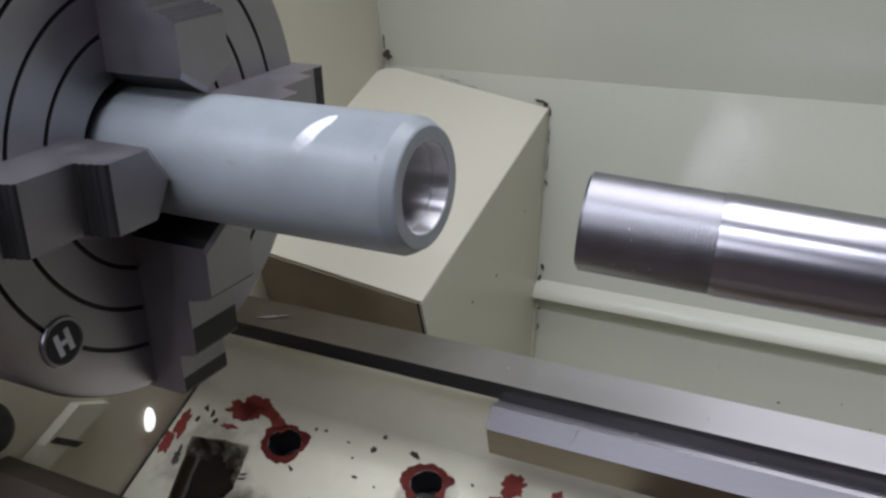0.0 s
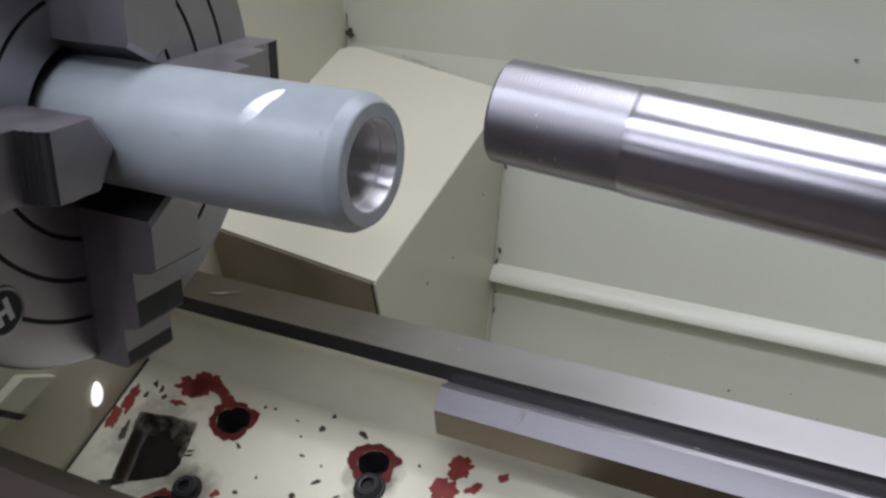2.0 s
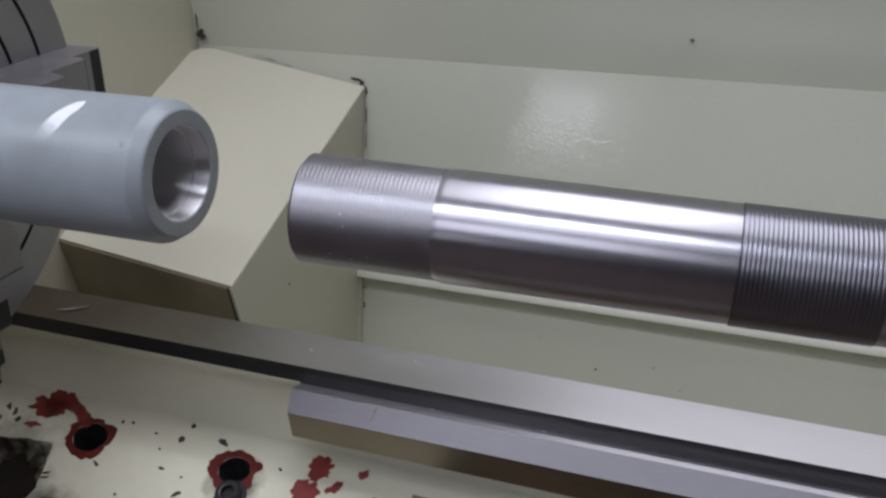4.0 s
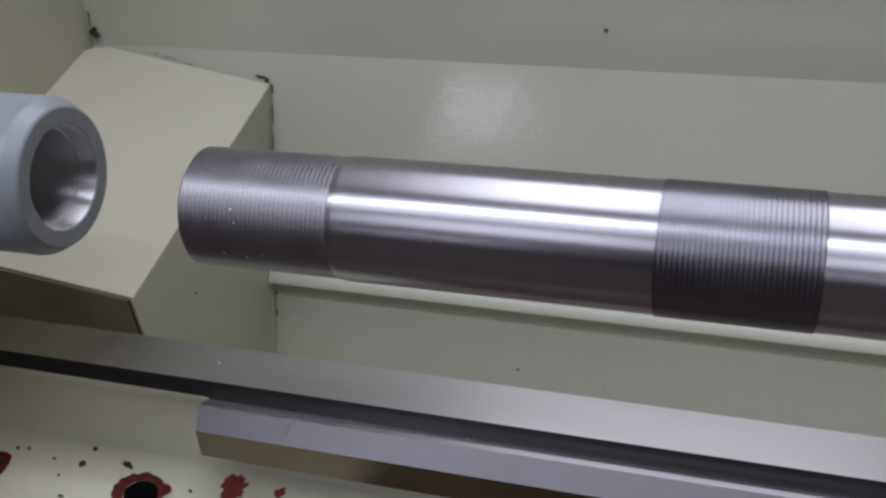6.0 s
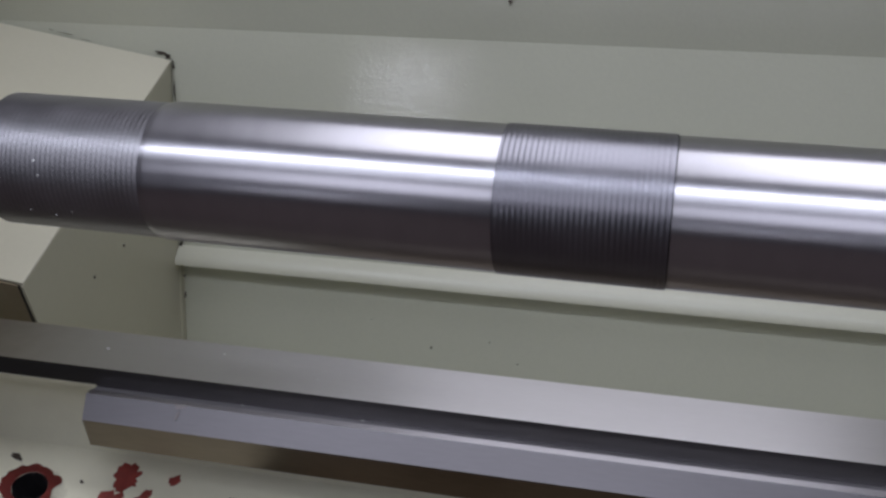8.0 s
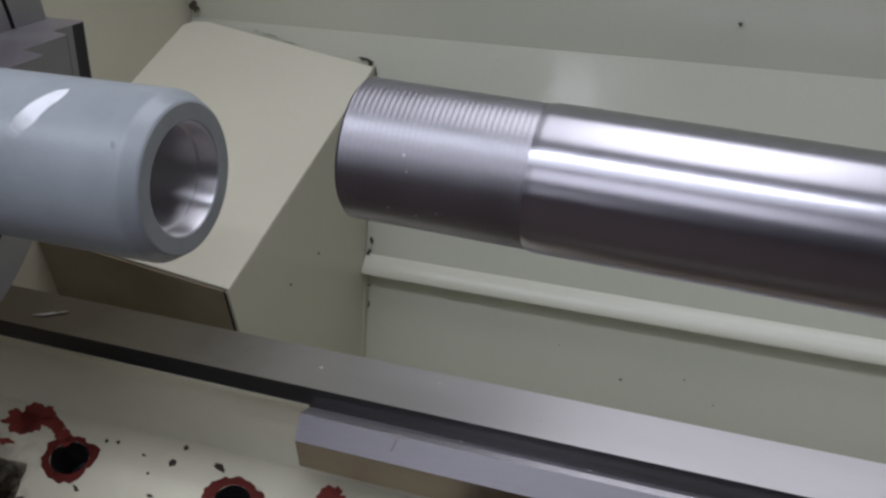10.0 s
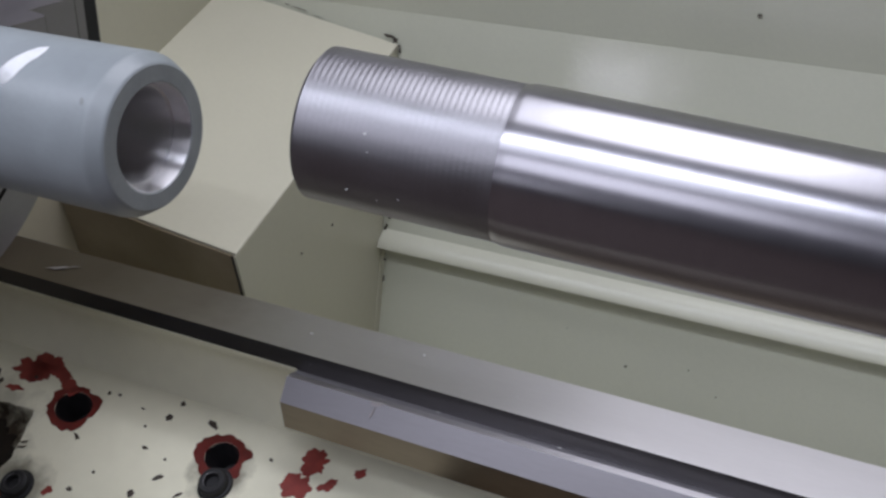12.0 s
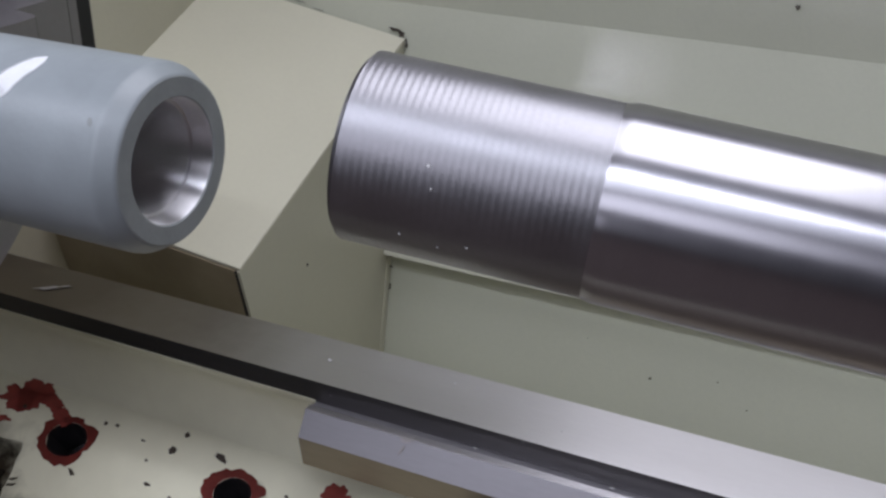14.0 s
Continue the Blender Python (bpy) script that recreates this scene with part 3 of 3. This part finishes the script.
    # pale smears on the ways
    for k, (x, y, z, tip, ln, wd, turn) in enumerate(((-0.2150, 0.1712, -0.1387, 6.85, 0.013, 0.0035, 40), (-0.2080, 0.1770, -0.1380, 6.85, 0.006, 0.002, 35), (0.0235, 0.1457, -0.1524, 67, 0.008, 0.0022, 5), (0.0225, 0.1437, -0.1572, 67, 0.0012, 0.0042, -20))):
        ob = part("pale_smear", flake_mesh(ln, wd, 400 + k, 0.0002, 0.5, 24), PALE_SMEAR, BED, "" if k else "pale smear on the ground way")
        ob.matrix_basis = pose(x, y, z, tip) @ pose(0, 0, 0.0002, 0, 0, turn)
    # specks of swarf on the ways
    for k, (x, y, z, size) in enumerate(((-0.0355, 0.1767, -0.1384, 1.1), (0.03, 0.185, -0.1371, 0.8), (0.09, 0.170, -0.1390, 0.9), (-0.0233, 0.1562, -0.1465, 1.0), (0.055, 0.1528, -0.1510, 0.9), (0.12, 0.1528, -0.1510, 1.0))):
        ob = part("swarf_speck", flake_mesh(size * 0.0016, size * 0.0009, 300 + k, 0.0004, 0.4, 10), WHITE, BED, "" if k else "bright speck of swarf")
        ob.matrix_basis = pose(x, y, z, 0, 0, 40 * k)


bed_details()


def guard_details():
    g = bpy.data.objects["splash_guard"]
    for k, (x, z, ln, wd, turn) in enumerate((
            (-0.1479, 0.0003, 12, 2.0, -10), (-0.1430, -0.0020, 5, 3.0, 20), (-0.1380, -0.0090, 1.4, 7, 5), (-0.1378, -0.0290, 0.8, 14, 2), (-0.1374, -0.0500, 0.7, 16, -2), (-0.1368, -0.0700, 2.6, 4, 30), (-0.1350, -0.1450, 2.4, 5, 10),
            (-0.1368, -0.1560, 2.2, 7, -12), (-0.1355, -0.1840, 3, 2, 20), (-0.1350, -0.2010, 1.5, 6, 0), (-0.3030, 0.0310, 9, 9, 45), (-0.3060, 0.0430, 1.2, 13, 12), (-0.2331, 0.0125, 14, 0.4, -10), (-0.2150, 0.0080, 9, 0.35, -9), (-0.2460, 0.0150, 4, 0.5, -12),
            (0.0805, -0.2240, 2.0, 2.0, 0), (0.1282, -0.2142, 1.4, 1.0, 20), (0.1513, -0.2300, 1.4, 1, 60), (0.0300, -0.2050, 0.9, 0.8, 0), (0.135, 0.05, 2.5, 2.5, 0))):
        ob = part("paint_chip", flake_mesh(ln / 1000, wd / 1000, 500 + k, 0.0005, 0.7, 18), CHIPS, g, "" if k else "rusty chip at the panel seam")
        ob.matrix_basis = pose(x, YW - 0.0012, z, 90, 0, 0) @ pose(0, 0, 0, 0, 0, turn)
        if z > 0.03:
            ob.matrix_basis = pose(0, -(z - 0.021) * 0.31, 0) @ ob.matrix_basis
    c = bpy.data.objects["cover_box"]
    for k, (y, z, ln, wd) in enumerate(((0.3716, -0.1367, 2.2, 1.8), (0.3300, -0.1500, 1.5, 1.5), (0.4200, -0.0900, 1.4, 1.2))):
        ob = part("paint_chip", flake_mesh(ln / 1000, wd / 1000, 600 + k, 0.0004, 0.5, 12), CHIPS, c)
        ob.matrix_basis = pose(-0.1392, y, z, 0, 90, 0)


guard_details()

# ---- chuck ----
CHUCK_TURN = 10.5


def chuck():
    c = thing("lathe_chuck", "grey steel four-jaw lathe chuck with ring grooves", "lathe chuck", pose(-0.16, 0, ZS, CHUCK_TURN, 0, 0))
    R = 0.126

    prof = [(-0.085, 0.0), (-0.085, 0.110), (-0.083, 0.112), (-0.070, 0.112), (-0.068, R - 0.002), (-0.066, R), (-0.004, R), (-0.001, R - 0.0015), (0.0, R - 0.004)]
    for g in (0.1015, 0.081, 0.060):
        prof += [(0.0, g + 0.0012), (-0.0018, g + 0.0008), (-0.0018, g - 0.0008), (0.0, g - 0.0012)]
    prof += [(0.0, 0.0385), (-0.002, 0.0365), (-0.03, 0.0365), (-0.03, 0.0)]
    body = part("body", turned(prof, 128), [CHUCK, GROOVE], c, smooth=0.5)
    # ring grooves and the centre bore take the near-black colour
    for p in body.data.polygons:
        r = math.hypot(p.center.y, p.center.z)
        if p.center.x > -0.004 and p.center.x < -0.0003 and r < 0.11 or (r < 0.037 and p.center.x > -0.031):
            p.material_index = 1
    # jaws: profile in (radius, height over the face), three steps with toothed risers and a pointed gripping nose
    prof_j = [(0.030, -0.002), (0.030, 0.045), (0.033, 0.0466), (0.0655, 0.0464), (0.0670, 0.0452), (0.0678, 0.0425), (0.0688, 0.0417), (0.0685, 0.0392), (0.0696, 0.0383), (0.0693, 0.0358),
              (0.0704, 0.0349), (0.0700, 0.0322), (0.0712, 0.0308), (0.0860, 0.0310), (0.0995, 0.0308), (0.1010, 0.0300), (0.1014, 0.0276), (0.1023, 0.0268), (0.1020, 0.0240), (0.1031, 0.0231), (0.1028, 0.0208),
              (0.1042, 0.0197), (0.1165, 0.0200), (0.1240, 0.0202), (0.1258, 0.0192), (0.1264, 0.0175), (0.1264, -0.018), (0.1150, -0.020)]

    def jaw_mesh(profile):
        bm = bmesh.new()
        w = 0.0162
        sides = []
        for s in (-1, 1):
            sides.append([bm.verts.new((x, s * w, r + (0.011 if r < 0.034 else 0))) for r, x in profile])
        n = len(profile)
        for i in range(2, n):
            j = (i + 1) % n
            bm.faces.new((sides[0][i], sides[0][j], sides[1][j], sides[1][i]))
        nose = [bm.verts.new((x, 0, r + 0.0008)) for r, x in profile[:3]]
        for i in (0, 1):
            bm.faces.new((sides[0][i], sides[0][i + 1], nose[i + 1], nose[i]))
            bm.faces.new((nose[i], nose[i + 1], sides[1][i + 1], sides[1][i]))
        bm.faces.new((sides[0][2], sides[1][2], nose[2]))
        bm.faces.new((sides[0][0], nose[0], sides[1][0]))
        bm.faces.new(sides[0])
        bm.faces.new(sides[1][::-1])
        return bm

    for k in range(4):
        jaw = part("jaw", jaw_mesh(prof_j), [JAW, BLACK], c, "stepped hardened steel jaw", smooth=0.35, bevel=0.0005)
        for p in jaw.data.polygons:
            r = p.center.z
            # risers, some outer steps and the nose undersides are black
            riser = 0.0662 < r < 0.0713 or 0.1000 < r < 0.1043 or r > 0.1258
            outer_step = 0.0860 < r < 0.1014 or r > 0.1165
            dark = riser or (k == 2 and outer_step) or (k == 3 and r > 0.1165)
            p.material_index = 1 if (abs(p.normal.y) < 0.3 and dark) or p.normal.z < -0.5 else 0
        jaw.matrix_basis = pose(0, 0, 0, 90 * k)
    a = math.atan2(-0.0862, -0.0542) - radians(CHUCK_TURN)
    rb = math.hypot(0.0862, 0.0542)
    badge = part("badge", turned([(0.0, 0), (0.0, 0.0125), (0.0012, 0.0120), (0.0014, 0.011), (0.0010, 0.0105), (0.0010, 0.0)], 48), [CHUCK, BLACK], c, "round black maker's badge", smooth=0.4)
    for p in badge.data.polygons:
        if p.center.x > 0.0009 and math.hypot(p.center.y, p.center.z) < 0.0104:
            p.material_index = 1
    badge.matrix_basis = pose(0.0002, rb * math.cos(a), rb * math.sin(a), 22 - CHUCK_TURN)
    bm = bmesh.new()
    for y, z, sy, sz in ((-0.0032, 0, 0.0014, 0.0058), (0.0032, 0, 0.0014, 0.0058), (0, 0, 0.0019, 0.0012)):
        b = box(0.0010, 0.0014, y - sy, y + sy, z - sz, z + sz)
        me = bpy.data.meshes.new("tmp")
        b.to_mesh(me)
        b.free()
        bm.from_mesh(me)
        bpy.data.meshes.remove(me)
    part("badge_mark", bm, WHITE, badge, "white block mark on the badge")


chuck()


# ---- coated tube in the chuck ----
def coated_tube():
    t = thing("coated_tube", "pale blue-grey coated tube clamped in the chuck", "workpiece", pose(0, 0, ZS))
    out = [(-0.185, 0.0), (-0.185, 0.030), (-0.0068, 0.030), (-0.0056, 0.0298), (-0.0046, 0.0293), (-0.0010, 0.0272), (-0.0003, 0.0268), (0.0, 0.0264)]
    part("coating", turned(out, 128), GREY_PAINT, t, smooth=0.6)
    part("end_face", turned([(0.0, 0.0264), (0.0002, 0.0260), (0.0002, 0.0202), (-0.0002, 0.0198)], 128), TUBE_END, t, "flat coated end ring", smooth=0.3)
    part("bore", turned([(-0.0002, 0.0198), (-0.0012, 0.0194), (-0.0072, 0.0188), (-0.0076, 0.0178), (-0.0084, 0.0176), (-0.045, 0.0175), (-0.046, 0.0160), (-0.046, 0)], 128), BORE, t, "bright turned bore with a wider mouth", smooth=0.4)
    return t


def tube_mark(t, name, x, angle, ln, wd, turn, mat, seed, label):
    """A ragged mark that follows the round of the tube."""
    bm = bmesh.new()
    rows, cols = 14, 8
    c, s = math.cos(radians(turn)), math.sin(radians(turn))
    grid = []
    for i in range(rows + 1):
        line = []
        for k in range(cols + 1):
            u = (i / rows - 0.5) * ln
            taper = (1 - (2 * abs(i / rows - 0.5)) ** 2.2) ** 0.5 if 0 < i < rows else 0.04
            w = (k / cols - 0.5) * wd * taper * (1 + 0.25 * noise.noise((seed + i * 0.8, k * 0.1, 0)))
            du, dw = u * c - w * s, u * s + w * c
            a = radians(angle) + dw / 0.030
            r = 0.03012
            line.append(bm.verts.new((x + du, r * math.cos(a), r * math.sin(a))))
        grid.append(line)
    for a, b in zip(grid, grid[1:]):
        for k in range(cols):
            bm.faces.new((a[k], a[k + 1], b[k + 1], b[k]))
    uv = bm.loops.layers.uv.new("mark")
    for f, face in enumerate(bm.faces):
        i, k = divmod(f, cols)
        for loop, (di, dk) in zip(face.loops, ((0, 0), (0, 1), (1, 1), (1, 0))):
            loop[uv].uv = ((i + di) / rows, (k + dk) / cols)
    return part(name, bm, mat, t, label, smooth=1.0)


TUBE = coated_tube()
tube_mark(TUBE, "white_smear", -0.0440, 136, 0.0270, 0.0098, -62, SMEAR_THIN, 2.0, "glossy white diagonal smear on the coating")
tube_mark(TUBE, "scratch", -0.0806, 171, 0.0055, 0.0020, 10, SCRATCH, 4.0, "small grey scratch")
tube_mark(TUBE, "scratch", -0.0090, 152, 0.0030, 0.0017, 60, SCRATCH, 6.0, "")


# ---- threaded rod that moves in front of the tube ----
def thread_mesh(x0, x1, major, minor, pitch, sides=72, per=8):
    """A screw thread: a grid round the x axis whose radius follows the helix."""
    bm = bmesh.new()
    n = int((x1 - x0) / pitch * per)
    rings = []
    for i in range(n + 1):
        x = x0 + (x1 - x0) * i / n
        ring = []
        for k in range(sides):
            ph = ((x - x0) / pitch - k / sides) % 1.0
            r = minor + (major - minor) * (0.5 - 0.5 * math.cos(2 * math.pi * ph))
            ring.append(bm.verts.new((x, r * math.cos(2 * math.pi * k / sides), r * math.sin(2 * math.pi * k / sides))))
        rings.append(ring)
    for a, b in zip(rings, rings[1:]):
        for k in range(sides):
            j = (k + 1) % sides
            bm.faces.new((a[k], a[j], b[j], b[k]))
    return bm


L1, L2, L3, LEN = 0.0529, 0.1527, 0.1980, 0.46
ROD_THING = thing("threaded_rod", "bright turned steel rod with two threaded lengths", "threaded rod", pose(0.07, 0, ZS))


def threaded_rod():
    part("tip", turned([(0.0, 0), (0.0, 0.0186), (0.0014, 0.0193), (0.0014, 0.0)], 96), THREAD, ROD_THING, smooth=0.5)
    part("tip_thread", thread_mesh(0.0012, L1 - 0.0008, 0.02003, 0.02000, 0.0016), THREAD, ROD_THING, "fine dull screw thread", smooth=1.2)
    part("shank", turned([(L1 - 0.0010, 0), (L1 - 0.0010, 0.02001), (L1 + 0.0002, 0.02025), (L1 + 0.0014, 0.0205), (L2 - 0.0004, 0.0205), (L2, 0.0204), (L2, 0)], 128), ROD, ROD_THING, "mirror-bright turned shank", smooth=0.5)
    part("middle_thread", thread_mesh(L2 + 0.0001, L3, 0.02090, 0.02083, 0.0015), THREAD_DARK, ROD_THING, "fine dull screw thread", smooth=1.2)
    part("long_shank", turned([(L3, 0), (L3, 0.0203), (L3 + 0.0004, 0.0205), (LEN - 0.001, 0.0205), (LEN, 0.0195), (LEN, 0)], 128), ROD, ROD_THING, "mirror-bright turned shank", smooth=0.5)


threaded_rod()


def rod_specks():
    for k, (x, angle, size) in enumerate(ROD_SPECKS):
        ob = part("speck", flake_mesh(0.0011 * size, 0.0009 * size, 700 + k, 0.0002, 0.4, 10), WHITE, ROD_THING, "" if k else "pale speck on the thread")
        a = radians(angle)
        ob.matrix_basis = pose(x, 0.0201 * math.cos(a), 0.0201 * math.sin(a)) @ pose(0, 0, 0, angle - 90, 0, 0)


ROD_SPECKS = [(0.0195, 169, 0.7), (0.0208, -179, 0.45), (0.0155, -145, 0.35), (0.0291, -147, 0.35), (0.0232, -141, 0.3)]
rod_specks()

# seconds, tip of the rod from the spindle axis, yaw, pitch
ROD_PATH = [
    (0.0, 0.0674, 0.0100, -0.0059, 13.59, -4.38),
    (0.5, 0.0709, 0.0074, -0.0003, 9.42, -3.85),
    (1.0, 0.0732, -0.0025, -0.0060, 10.15, -3.04),
    (1.3, 0.0735, 0.0231, 0.0407, 10.22, -7.18),
    (1.5, 0.0604, 0.0431, 0.0637, 11.47, -10.63),
    (2.0, 0.0572, -0.0020, 0.0302, 4.79, -5.62),
    (2.5, 0.0489, -0.0102, -0.0159, -0.68, 1.28),
    (2.7, 0.0520, -0.0123, -0.0094, 1.22, -0.09),
    (4.8, 0.0745, -0.0259, -0.0012, 8.15, -2.19),
    (5.0, 0.0678, -0.0247, -0.0017, 6.76, -1.54),
    (5.5, 0.0661, -0.0208, 0.0044, 2.20, -0.67),
    (6.0, 0.0683, -0.0165, -0.0014, 0.32, 0.08),
    (6.5, 0.0731, -0.0251, -0.0020, 1.57, 0.49),
    (7.0, 0.0719, -0.0212, 0.0062, 1.35, -0.06),
    (7.5, 0.0711, -0.0300, 0.0086, 4.22, -1.00),
    (7.6, 0.0674, -0.0356, 0.0069, 3.00, -0.92),
    (7.8, 0.0663, -0.0321, 0.0052, 1.59, -0.07),
    (8.0, 0.0661, -0.0301, 0.0091, -0.09, -0.40),
    (8.2, 0.0738, -0.0308, 0.0081, 1.24, -0.35),
    (8.5, 0.0734, -0.0237, 0.0081, 0.02, -0.58),
    (8.7, 0.0744, -0.0132, 0.0122, 3.13, -2.25),
    (10.8, 0.0822, -0.0440, 0.0249, 4.44, -3.31),
    (11.0, 0.0840, -0.0473, 0.0228, 5.84, -3.67),
    (11.5, 0.0873, -0.0518, 0.0254, 6.17, -3.86),
    (12.0, 0.1012, -0.0570, 0.0282, 7.65, -3.42),
    (12.5, 0.0982, -0.0588, 0.0076, 7.47, -1.72),
    (13.0, 0.0946, -0.0674, 0.0287, 7.68, -3.79),
    (13.5, 0.0966, -0.0689, 0.0317, 10.57, -5.13),
    (14.0, 0.0952, -0.0637, 0.0306, 10.12, -4.92),
]


def motions():
    walk(ROD_THING, [(t, pose(x, y, z + ZS, 0, -pitch, yaw)) for t, x, y, z, yaw, pitch in ROD_PATH])


motions()
